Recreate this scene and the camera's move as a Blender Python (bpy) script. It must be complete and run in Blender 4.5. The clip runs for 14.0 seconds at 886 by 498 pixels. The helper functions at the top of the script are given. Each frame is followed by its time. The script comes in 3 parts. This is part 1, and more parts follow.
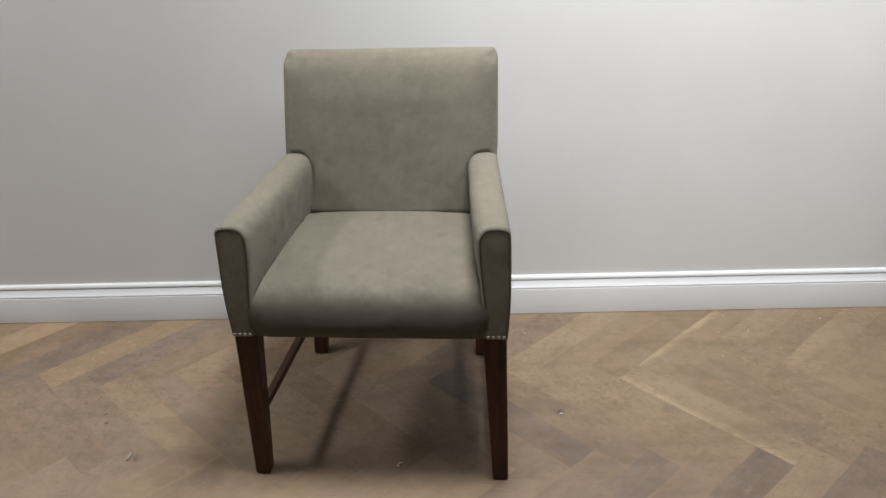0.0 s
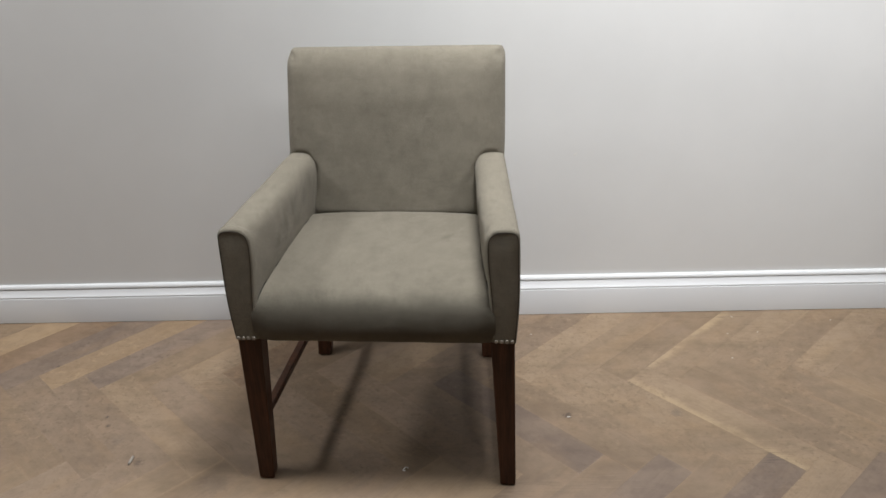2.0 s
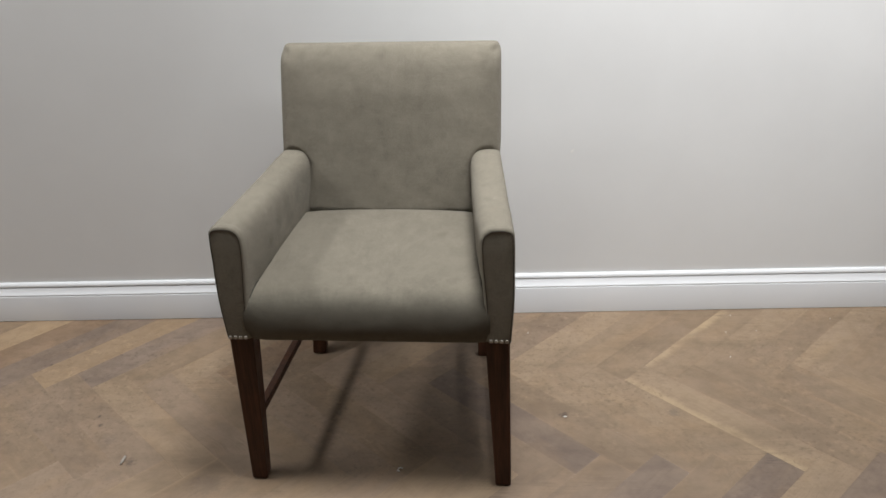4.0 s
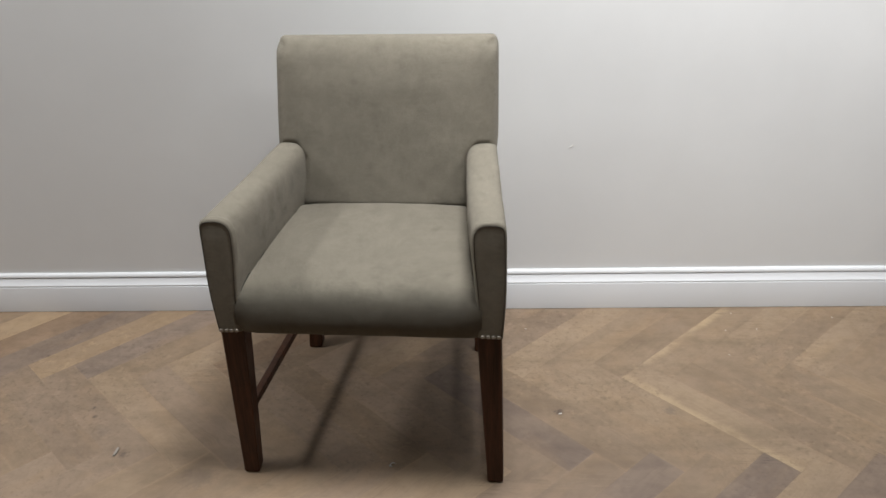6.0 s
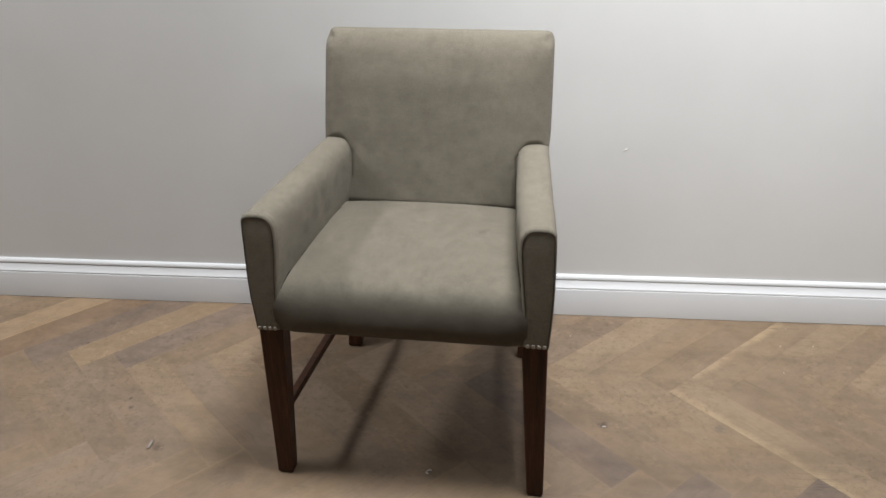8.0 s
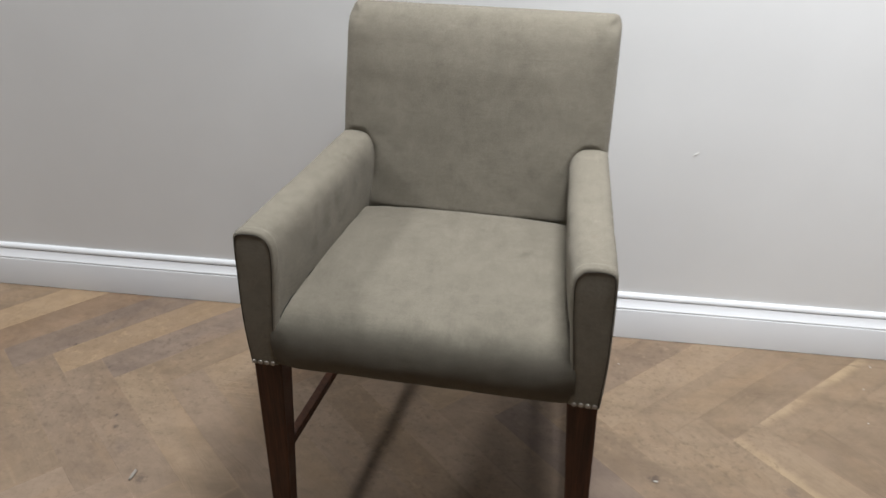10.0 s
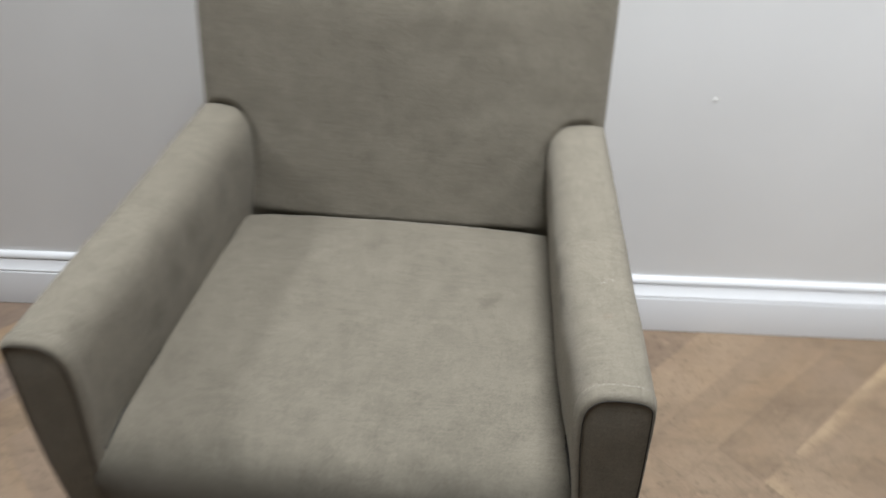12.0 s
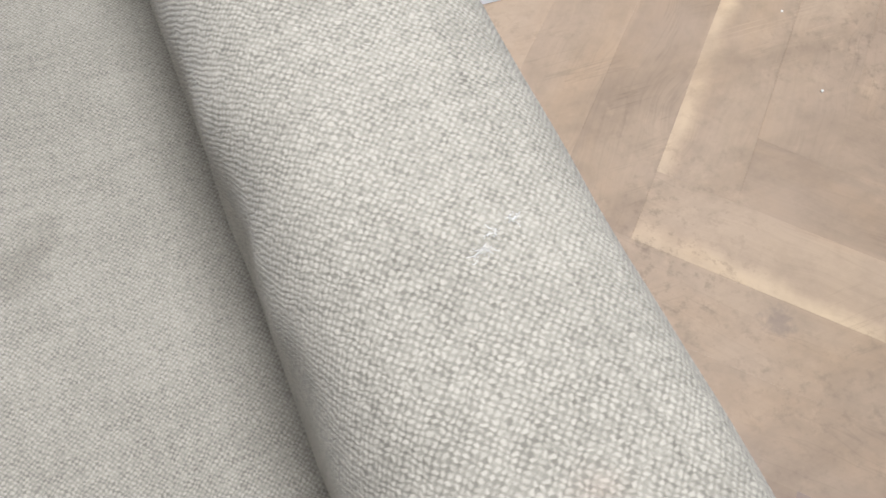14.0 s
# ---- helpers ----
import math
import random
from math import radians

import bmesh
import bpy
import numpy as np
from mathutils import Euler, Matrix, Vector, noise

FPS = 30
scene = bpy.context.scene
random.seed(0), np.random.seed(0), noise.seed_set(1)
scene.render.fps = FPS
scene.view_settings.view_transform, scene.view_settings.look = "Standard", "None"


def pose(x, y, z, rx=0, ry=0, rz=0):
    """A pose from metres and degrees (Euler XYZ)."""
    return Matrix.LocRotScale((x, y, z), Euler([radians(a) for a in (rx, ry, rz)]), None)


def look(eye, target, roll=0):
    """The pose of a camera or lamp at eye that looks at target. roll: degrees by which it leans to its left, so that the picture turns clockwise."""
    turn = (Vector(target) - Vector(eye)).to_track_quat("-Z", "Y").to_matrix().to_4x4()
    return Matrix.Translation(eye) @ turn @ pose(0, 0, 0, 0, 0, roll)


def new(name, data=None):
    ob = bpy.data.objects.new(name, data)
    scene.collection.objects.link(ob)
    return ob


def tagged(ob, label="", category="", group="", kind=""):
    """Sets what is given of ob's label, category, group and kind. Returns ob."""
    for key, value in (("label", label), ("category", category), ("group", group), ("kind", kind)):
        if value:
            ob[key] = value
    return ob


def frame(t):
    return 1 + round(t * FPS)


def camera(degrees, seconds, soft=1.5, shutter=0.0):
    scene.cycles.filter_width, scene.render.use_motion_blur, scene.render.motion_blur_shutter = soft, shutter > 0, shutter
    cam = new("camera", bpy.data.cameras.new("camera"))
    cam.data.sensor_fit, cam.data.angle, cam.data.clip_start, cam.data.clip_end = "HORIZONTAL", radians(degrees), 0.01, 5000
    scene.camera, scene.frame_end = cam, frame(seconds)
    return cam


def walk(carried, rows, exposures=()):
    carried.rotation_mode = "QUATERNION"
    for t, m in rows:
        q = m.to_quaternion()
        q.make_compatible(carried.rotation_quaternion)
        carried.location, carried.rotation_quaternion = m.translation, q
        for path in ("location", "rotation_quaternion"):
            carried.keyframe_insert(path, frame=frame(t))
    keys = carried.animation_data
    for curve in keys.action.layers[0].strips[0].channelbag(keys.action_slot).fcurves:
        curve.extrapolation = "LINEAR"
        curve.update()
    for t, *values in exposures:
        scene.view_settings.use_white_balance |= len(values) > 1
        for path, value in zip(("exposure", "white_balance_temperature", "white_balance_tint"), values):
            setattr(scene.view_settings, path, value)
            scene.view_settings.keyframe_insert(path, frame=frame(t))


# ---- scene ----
cam = camera(53.6, 14.0, shutter=0.4)
PATH = [
    (0, (0.291, -2.249, 1.387), (0.226, -0.477, 0.461), -2.2),
    (0.5, (0.292, -2.253, 1.39), (0.224, -0.481, 0.464), -2.2),
    (1, (0.29, -2.235, 1.389), (0.219, -0.466, 0.458), -2.3),
    (1.5, (0.28, -2.225, 1.381), (0.214, -0.453, 0.455), -2.2),
    (2, (0.278, -2.212, 1.386), (0.21, -0.446, 0.449), -2.2),
    (2.5, (0.274, -2.212, 1.386), (0.205, -0.444, 0.453), -2.2),
    (3, (0.276, -2.209, 1.377), (0.203, -0.44, 0.447), -2.2),
    (3.5, (0.282, -2.19, 1.38), (0.212, -0.429, 0.435), -2.2),
    (5.8, (0.327, -2.192, 1.373), (0.244, -0.43, 0.43), -2.2),
    (6, (0.33, -2.177, 1.371), (0.232, -0.422, 0.417), -2.1),
    (6.5, (0.336, -2.154, 1.373), (0.221, -0.398, 0.423), -2.2),
    (7, (0.322, -2.132, 1.367), (0.169, -0.378, 0.418), -2.0),
    (7.2, (0.315, -2.127, 1.363), (0.136, -0.378, 0.409), -1.6),
    (9.3, (0.323, -2.031, 1.352), (0.115, -0.295, 0.38), -1.3),
    (9.5, (0.309, -1.984, 1.345), (0.091, -0.259, 0.358), -1.2),
    (10, (0.283, -1.801, 1.31), (0.017, -0.112, 0.271), -0.3),
    (10.5, (0.349, -1.663, 1.278), (-0.062, -0.043, 0.179), 1.4),
    (11, (0.425, -1.555, 1.264), (-0.132, -0.019, 0.112), 0.9),
    (11.5, (0.369, -1.455, 1.247), (-0.165, 0.068, 0.066), 0.1),
    (11.7, (0.313, -1.369, 1.235), (-0.104, 0.163, 0.02), -0.0),
    (12, (0.226, -1.209, 1.207), (0.108, 0.303, -0.096), -0.7),
    (12.2, (0.208, -1.1, 1.167), (0.246, 0.321, -0.24), -0.6),
    (12.5, (0.216, -0.921, 1.056), (0.360, 0.367, -0.467), -0.4),
    (12.8, (0.239, -0.775, 0.954), (0.494, 0.357, -0.675), 1.0),
    (13, (0.257, -0.714, 0.897), (0.574, 0.317, -0.787), 2.6),
    (13.2, (0.271, -0.675, 0.847), (0.654, 0.244, -0.887), 5.6),
    (13.4, (0.276, -0.652, 0.808), (0.709, 0.193, -0.952), 8.3),
    (13.5, (0.277, -0.644, 0.795), (0.72, 0.176, -0.974), 8.5),
    (14, (0.288, -0.639, 0.774), (0.746, 0.143, -1.009), 9.8),
]
EXPOSURES = [(0.0, 0.06, 6500, 10), (7.0, 0.09, 6500, 10), (9.5, 0.14, 6400, 10), (10.0, 0.16, 6350, 10), (10.5, 0.22, 6400, 10), (11.0, 0.37, 6270, 10), (11.5, 0.40, 6270, 10), (12.0, 0.13, 6250, 9), (12.5, 0.16, 6400, 12), (13.0, 0.05, 6350, 11), (13.5, 0.68, 5970, 12), (14.0, 0.74, 5830, 12)]
walk(cam, [(t, look(eye, target, roll)) for t, eye, target, roll in PATH], EXPOSURES)

# ---- light: ceiling downlights of a closed room, none of them in view ----
world = bpy.data.worlds.new("world")
scene.world = world
world.use_nodes = True
world.node_tree.nodes["Background"].inputs[0].default_value = (0.9, 0.95, 1.0, 1)
world.node_tree.nodes["Background"].inputs[1].default_value = 0.02


def downlight(x, y, z, watts, size, colour=(0.965, 0.985, 1.0), aim=None, spread=180):
    data = bpy.data.lights.new("downlight", "AREA")
    data.shape, data.size, data.energy, data.color = "DISK", size, watts, colour
    data.spread = radians(spread)
    ob = new("downlight", data)
    ob.matrix_world = look((x, y, z), aim or (x, y, 0))
    return ob


CEILING = 2.7


def strip_light(x, y, z, watts, wide, length, colour=(0.965, 0.985, 1.0)):
    """A linear ceiling lamp; its length runs along y."""
    data = bpy.data.lights.new("strip_light", "AREA")
    data.shape, data.size, data.size_y, data.energy, data.color = "RECTANGLE", wide, length, watts, colour
    ob = new("strip_light", data)
    ob.matrix_world = pose(x, y, z)
    return ob


strip_light(-2.1, -0.68, CEILING - 0.03, 48, 0.38, 1.2)
downlight(0.48, -0.70, CEILING - 0.03, 40, 0.62, spread=140)

# a track spot that washes the wall
spot = bpy.data.lights.new("track_spot", "SPOT")
spot.energy, spot.color, spot.spot_size, spot.spot_blend, spot.shadow_soft_size = 190, (0.965, 0.985, 1.0), radians(56), 1.0, 0.16
new("track_spot", spot).matrix_world = look((1.75, -1.50, CEILING - 0.10), (1.12, 0.0, 1.08))


# ---- material tools ----
def material(name):
    m = bpy.data.materials.new(name)
    m.use_nodes = True
    nt = m.node_tree
    return m, nt, nt.nodes["Principled BSDF"]


def node(nt, kind, **values):
    n = nt.nodes.new(kind)
    for key, value in values.items():
        if key in n.inputs:
            n.inputs[key].default_value = value
    return n


def math_node(nt, op, a, b=None, c=None):
    n = nt.nodes.new("ShaderNodeMath")
    n.operation = op
    for i, v in enumerate((a, b, c)):
        if v is None:
            continue
        if isinstance(v, (int, float)):
            n.inputs[i].default_value = v
        else:
            nt.links.new(v, n.inputs[i])
    return n.outputs[0]


def noise_node(nt, vec, scale, detail=4.0, rough=0.55):
    n = node(nt, "ShaderNodeTexNoise", Scale=scale, Detail=detail, Roughness=rough)
    nt.links.new(vec, n.inputs["Vector"])
    return n.outputs["Fac"]


def mapping(nt, vec, scale=(1, 1, 1), loc=(0, 0, 0)):
    n = node(nt, "ShaderNodeMapping", Scale=scale, Location=loc)
    nt.links.new(vec, n.inputs["Vector"])
    return n.outputs["Vector"]


def mix(nt, fac, a, b, blend="MIX"):
    n = nt.nodes.new("ShaderNodeMix")
    n.data_type, n.blend_type = "RGBA", blend
    ins = [s for s in n.inputs if s.enabled]
    for value, socket in zip((fac, a, b), ins):
        if isinstance(value, (int, float)):
            socket.default_value = value
        elif isinstance(value, tuple):
            socket.default_value = (*value[:3], 1)
        else:
            nt.links.new(value, socket)
    return [s for s in n.outputs if s.enabled][0]


def ramp(nt, fac, stops):
    n = nt.nodes.new("ShaderNodeValToRGB")
    el = n.color_ramp.elements
    while len(el) < len(stops):
        el.new(0.5)
    for e, (p, c) in zip(el, stops):
        e.position = p
        e.color = (*c, 1) if isinstance(c, tuple) else (c, c, c, 1)
    nt.links.new(fac, n.inputs[0])
    return n.outputs[0]


def bump(nt, height, strength, distance, normal=None):
    n = node(nt, "ShaderNodeBump", Strength=strength, Distance=distance)
    nt.links.new(height, n.inputs["Height"])
    if normal is not None:
        nt.links.new(normal, n.inputs["Normal"])
    return n.outputs["Normal"]


def fabric(name, light, dark, spots=(), nap_shade=None, fold=None):
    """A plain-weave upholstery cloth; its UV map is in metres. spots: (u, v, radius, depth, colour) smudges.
    nap_shade: (v, depth): below this v shade is painted into the cloth, with the nap's streaky border.
    fold: u of a lengthwise crease, whose shade is painted as a darker line."""
    m, nt, b = material(name)
    uv = nt.nodes.new("ShaderNodeUVMap")
    uv.uv_map = "UVMap"
    base_uv = uv.outputs[0]
    # uneven yarn: the threads wander a little
    wob = node(nt, "ShaderNodeTexNoise", Scale=160.0, Detail=2.0)
    nt.links.new(base_uv, wob.inputs["Vector"])
    shift = nt.nodes.new("ShaderNodeVectorMath")
    shift.operation = "MULTIPLY_ADD"
    nt.links.new(wob.outputs["Color"], shift.inputs[0])
    shift.inputs[1].default_value = (0.0022, 0.0022, 0)
    nt.links.new(base_uv, shift.inputs[2])
    jit = node(nt, "ShaderNodeTexNoise", Scale=620.0, Detail=1.0)
    nt.links.new(base_uv, jit.inputs["Vector"])
    shift2 = nt.nodes.new("ShaderNodeVectorMath")
    shift2.operation = "MULTIPLY_ADD"
    nt.links.new(jit.outputs["Color"], shift2.inputs[0])
    shift2.inputs[1].default_value = (0.0013, 0.0013, 0)
    nt.links.new(shift.outputs[0], shift2.inputs[2])
    shift = shift2
    sep = nt.nodes.new("ShaderNodeSeparateXYZ")
    nt.links.new(shift.outputs[0], sep.inputs[0])
    pitch = 0.00094
    a = math_node(nt, "MULTIPLY", sep.outputs[0], math.pi / pitch)
    c = math_node(nt, "MULTIPLY", sep.outputs[1], math.pi / pitch)
    ia = math_node(nt, "FLOOR", math_node(nt, "ADD", math_node(nt, "DIVIDE", sep.outputs[0], pitch), 0.5))
    ic = math_node(nt, "FLOOR", math_node(nt, "ADD", math_node(nt, "DIVIDE", sep.outputs[1], pitch), 0.5))
    # the yarn that lies uppermost stands up as a round knuckle at every second crossing, with dark pinholes at the corners
    ca, cc = math_node(nt, "COSINE", a), math_node(nt, "COSINE", c)
    wave = math_node(nt, "MULTIPLY", ca, cc)
    round_top = nt.nodes.new("ShaderNodeMapRange")
    round_top.interpolation_type = "SMOOTHSTEP"
    nt.links.new(wave, round_top.inputs[0])
    round_top.inputs[1].default_value, round_top.inputs[2].default_value = -0.85, 0.75
    hole = nt.nodes.new("ShaderNodeMapRange")
    hole.interpolation_type = "SMOOTHSTEP"
    nt.links.new(math_node(nt, "MULTIPLY_ADD", ca, ca, math_node(nt, "MULTIPLY", cc, cc)), hole.inputs[0])
    hole.inputs[1].default_value, hole.inputs[2].default_value = 0.05, 0.75
    knuckle = math_node(nt, "MULTIPLY", round_top.outputs[0], math_node(nt, "MULTIPLY_ADD", hole.outputs[0], 0.55, 0.45))
    cell = nt.nodes.new("ShaderNodeCombineXYZ")
    nt.links.new(ia, cell.inputs[0])
    nt.links.new(ic, cell.inputs[1])
    white = nt.nodes.new("ShaderNodeTexWhiteNoise")
    nt.links.new(cell.outputs[0], white.inputs["Vector"])
    fuzz = noise_node(nt, base_uv, 2600.0, 3.0, 0.7)
    slub = noise_node(nt, mapping(nt, base_uv, (30, 420, 1)), 1.0, 3.0)
    slub2 = noise_node(nt, mapping(nt, base_uv, (420, 30, 1)), 1.0, 3.0)
    blotch = noise_node(nt, base_uv, 9.0, 5.0, 0.6)
    cloud = noise_node(nt, base_uv, 38.0, 4.0, 0.6)
    long_slub = noise_node(nt, mapping(nt, base_uv, (20, 230, 1)), 1.0, 4.0)
    tone = math_node(nt, "MULTIPLY_ADD", knuckle, 0.41, 0.280)
    for layer, weight in ((white.outputs[0], 0.24), (fuzz, 0.16), (slub, 0.24), (slub2, 0.18), (long_slub, 0.15), (blotch, 0.40), (cloud, 0.34)):
        tone = math_node(nt, "MULTIPLY_ADD", layer, weight, tone)
    # the crease has no relief: its shade is a line darkened in the colour
    if fold is not None:
        along = nt.nodes.new("ShaderNodeSeparateXYZ")
        nt.links.new(base_uv, along.inputs[0])
        waver = math_node(nt, "MULTIPLY_ADD", noise_node(nt, base_uv, 70.0, 3.0), 0.005, along.outputs[0])
        away = math_node(nt, "ABSOLUTE", math_node(nt, "SUBTRACT", waver, fold + 0.0025))
        fold_shade = math_node(nt, "MAXIMUM", math_node(nt, "SUBTRACT", 1.0, math_node(nt, "MULTIPLY", away, 1100.0)), 0.0)
        tone = math_node(nt, "MULTIPLY_ADD", math_node(nt, "MULTIPLY", fold_shade, noise_node(nt, base_uv, 320.0, 2.0)), -0.20, tone)
    reach = node(nt, "ShaderNodeMapRange")
    nt.links.new(tone, reach.inputs[0])
    reach.inputs[1].default_value, reach.inputs[2].default_value = 0.715, 1.635
    col = ramp(nt, reach.outputs[0], [(0.0, dark), (1.0, light)])
    # the front roll's shade, painted into the colour with a border of nap streaks
    if nap_shade:
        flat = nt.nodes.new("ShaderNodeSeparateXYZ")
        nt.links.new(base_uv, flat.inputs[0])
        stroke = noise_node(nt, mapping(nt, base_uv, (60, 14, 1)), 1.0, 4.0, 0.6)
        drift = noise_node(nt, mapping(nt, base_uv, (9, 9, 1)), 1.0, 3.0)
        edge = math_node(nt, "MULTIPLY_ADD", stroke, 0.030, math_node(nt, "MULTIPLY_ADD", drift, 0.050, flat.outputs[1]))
        shade_mask = node(nt, "ShaderNodeMapRange")
        shade_mask.interpolation_type = "SMOOTHSTEP"
        nt.links.new(edge, shade_mask.inputs[0])
        shade_mask.inputs[1].default_value, shade_mask.inputs[2].default_value = nap_shade[0] + 0.040 - 0.026, nap_shade[0] + 0.040 + 0.026
        shade_mask.inputs[3].default_value, shade_mask.inputs[4].default_value = nap_shade[1], 0.0
        col = mix(nt, shade_mask.outputs[0], col, (0.045, 0.042, 0.033))
    for u, v, radius, depth, tint in spots:
        d = nt.nodes.new("ShaderNodeVectorMath")
        d.operation = "DISTANCE"
        wander = nt.nodes.new("ShaderNodeVectorMath")
        wander.operation = "MULTIPLY_ADD"
        wn = node(nt, "ShaderNodeTexNoise", Scale=70.0, Detail=3.0)
        nt.links.new(base_uv, wn.inputs["Vector"])
        nt.links.new(wn.outputs["Color"], wander.inputs[0])
        wander.inputs[1].default_value = (radius * 1.6, radius * 1.6, 0)
        nt.links.new(base_uv, wander.inputs[2])
        nt.links.new(wander.outputs[0], d.inputs[0])
        d.inputs[1].default_value = (u + radius * 0.8, v + radius * 0.8, 0)
        near = node(nt, "ShaderNodeMapRange")
        near.interpolation_type = "SMOOTHSTEP"
        nt.links.new(d.outputs["Value"], near.inputs[0])
        near.inputs[1].default_value, near.inputs[2].default_value = 0.0, radius
        near.inputs[3].default_value, near.inputs[4].default_value = depth, 0.0
        col = mix(nt, near.outputs[0], col, tint, "MULTIPLY")
    nt.links.new(col, b.inputs["Base Color"])
    b.inputs["Roughness"].default_value = 0.92
    b.inputs["Specular IOR Level"].default_value = 0.15
    b.inputs["Sheen Weight"].default_value = 0.10
    b.inputs["Sheen Roughness"].default_value = 0.45
    b.inputs["Sheen Tint"].default_value = (1.0, 0.93, 0.85, 1)
    soft = bump(nt, cloud, 0.25, 0.002)
    fine = math_node(nt, "MULTIPLY_ADD", fuzz, 0.35, knuckle)
    nt.links.new(bump(nt, fine, 0.48, 0.0006, soft), b.inputs["Normal"])
    return m


def timber(name, dark, light, rough=0.45):
    """Dark-stained hardwood with an upright grain."""
    m, nt, b = material(name)
    co = nt.nodes.new("ShaderNodeTexCoord").outputs["Object"]
    grain = noise_node(nt, mapping(nt, co, (90, 90, 5)), 1.0, 6.0, 0.65)
    pores = noise_node(nt, mapping(nt, co, (700, 700, 22)), 1.0, 2.0)
    wear = noise_node(nt, co, 14.0, 4.0)
    tone = math_node(nt, "MULTIPLY_ADD", pores, 0.35, math_node(nt, "MULTIPLY_ADD", wear, 0.3, math_node(nt, "MULTIPLY", grain, 0.6)))
    nt.links.new(ramp(nt, tone, [(0.40, dark), (0.80, light)]), b.inputs["Base Color"])
    nt.links.new(ramp(nt, wear, [(0.3, rough - 0.05), (0.7, rough + 0.15)]), b.inputs["Roughness"])
    b.inputs["Specular IOR Level"].default_value = 0.22
    nt.links.new(bump(nt, pores, 0.25, 0.0006), b.inputs["Normal"])
    return m


def oak(name, pale, deep, grey, sap=None, marks=()):
    """Oiled, worn oak; the plank's own length runs along its x. sap: the colour of a pale sapwood edge."""
    m, nt, b = material(name)
    tc = nt.nodes.new("ShaderNodeTexCoord")
    info = nt.nodes.new("ShaderNodeObjectInfo")
    geo = nt.nodes.new("ShaderNodeNewGeometry")
    pos = geo.outputs["Position"]
    jump = nt.nodes.new("ShaderNodeVectorMath")
    jump.operation = "ADD"
    comb = nt.nodes.new("ShaderNodeCombineXYZ")
    rnd = info.outputs["Random"]
    for i, k in enumerate((37.0, 11.0, 23.0)):
        nt.links.new(math_node(nt, "MULTIPLY", rnd, k), comb.inputs[i])
    nt.links.new(comb.outputs[0], jump.inputs[0])
    nt.links.new(tc.outputs["Object"], jump.inputs[1])
    co = jump.outputs[0]
    bend = node(nt, "ShaderNodeTexNoise", Scale=4.0, Detail=3.0)
    nt.links.new(co, bend.inputs["Vector"])
    warp = nt.nodes.new("ShaderNodeVectorMath")
    warp.operation = "MULTIPLY_ADD"
    nt.links.new(bend.outputs["Color"], warp.inputs[0])
    warp.inputs[1].default_value = (0.0, 0.09, 0.0)
    nt.links.new(co, warp.inputs[2])
    figure = noise_node(nt, mapping(nt, warp.outputs[0], (2.6, 19, 1)), 1.0, 4.0, 0.55)
    fibre = noise_node(nt, mapping(nt, warp.outputs[0], (11, 230, 1)), 1.0, 3.0, 0.6)
    patch = noise_node(nt, mapping(nt, co, (4, 7, 1)), 1.0, 3.0)
    grime = noise_node(nt, pos, 5.0, 6.0, 0.62)
    scuff = noise_node(nt, pos, 22.0, 6.0, 0.68)
    tone = math_node(nt, "MULTIPLY_ADD", fibre, 0.24, math_node(nt, "MULTIPLY_ADD", patch, 0.66, math_node(nt, "MULTIPLY", figure, 0.45)))
    tone = math_node(nt, "MULTIPLY_ADD", rnd, 0.36, math_node(nt, "SUBTRACT", tone, 0.07))
    col = ramp(nt, tone, [(0.53, deep), (0.77, tuple((p + d) / 2 for p, d in zip(pale, deep))), (1.0, pale)])
    if sap:
        side = nt.nodes.new("ShaderNodeSeparateXYZ")
        nt.links.new(tc.outputs["Object"], side.inputs[0])
        wander = math_node(nt, "MULTIPLY_ADD", noise_node(nt, mapping(nt, co, (11, 3, 1)), 1.0, 4.0, 0.7), 0.046, side.outputs[1])
        edge = ramp(nt, math_node(nt, "MULTIPLY", wander, 10.0), [(0.42, 0.0), (0.60, 0.78)])
        col = mix(nt, edge, col, sap)
    tan = ramp(nt, noise_node(nt, mapping(nt, co, (5, 14, 1)), 1.0, 4.0, 0.6), [(0.48, 0.0), (0.70, 0.34)])
    col = mix(nt, tan, col, (0.310, 0.198, 0.106))
    # worn-in dirt, lying over all boards alike
    haze = math_node(nt, "MULTIPLY", ramp(nt, grime, [(0.34, 0.10), (0.66, 1.0)]), 0.46)
    col = mix(nt, haze, col, grey)
    dull = math_node(nt, "MULTIPLY", ramp(nt, scuff, [(0.44, 0.0), (0.74, 1.0)]), 0.30)
    col = mix(nt, dull, col, tuple(0.62 * d for d in deep))
    smear_at = mapping(nt, pos, (2.6, 11, 1))
    smear_at.node.inputs["Rotation"].default_value = (0, 0, 0.6)
    smear = math_node(nt, "MULTIPLY", ramp(nt, noise_node(nt, smear_at, 1.0, 6.0, 0.65), [(0.48, 0.0), (0.66, 1.0)]), 0.44)
    col = mix(nt, smear, col, tuple(0.80 * d for d in deep))
    # edges rubbed pale in places, dirt drawn into the joints in others
    half = nt.nodes.new("ShaderNodeSeparateXYZ")
    nt.links.new(tc.outputs["Object"], half.inputs[0])
    ragged = noise_node(nt, pos, 42.0, 4.0, 0.65)
    for socket, reach in ((half.outputs[1], 0.04475), (half.outputs[0], 0.2425)):
        off = math_node(nt, "SUBTRACT", reach, math_node(nt, "ABSOLUTE", socket))
        inside = math_node(nt, "GREATER_THAN", off, -0.002)
        ragged_off = math_node(nt, "MULTIPLY_ADD", ragged, -0.013, math_node(nt, "ADD", off, 0.0045))
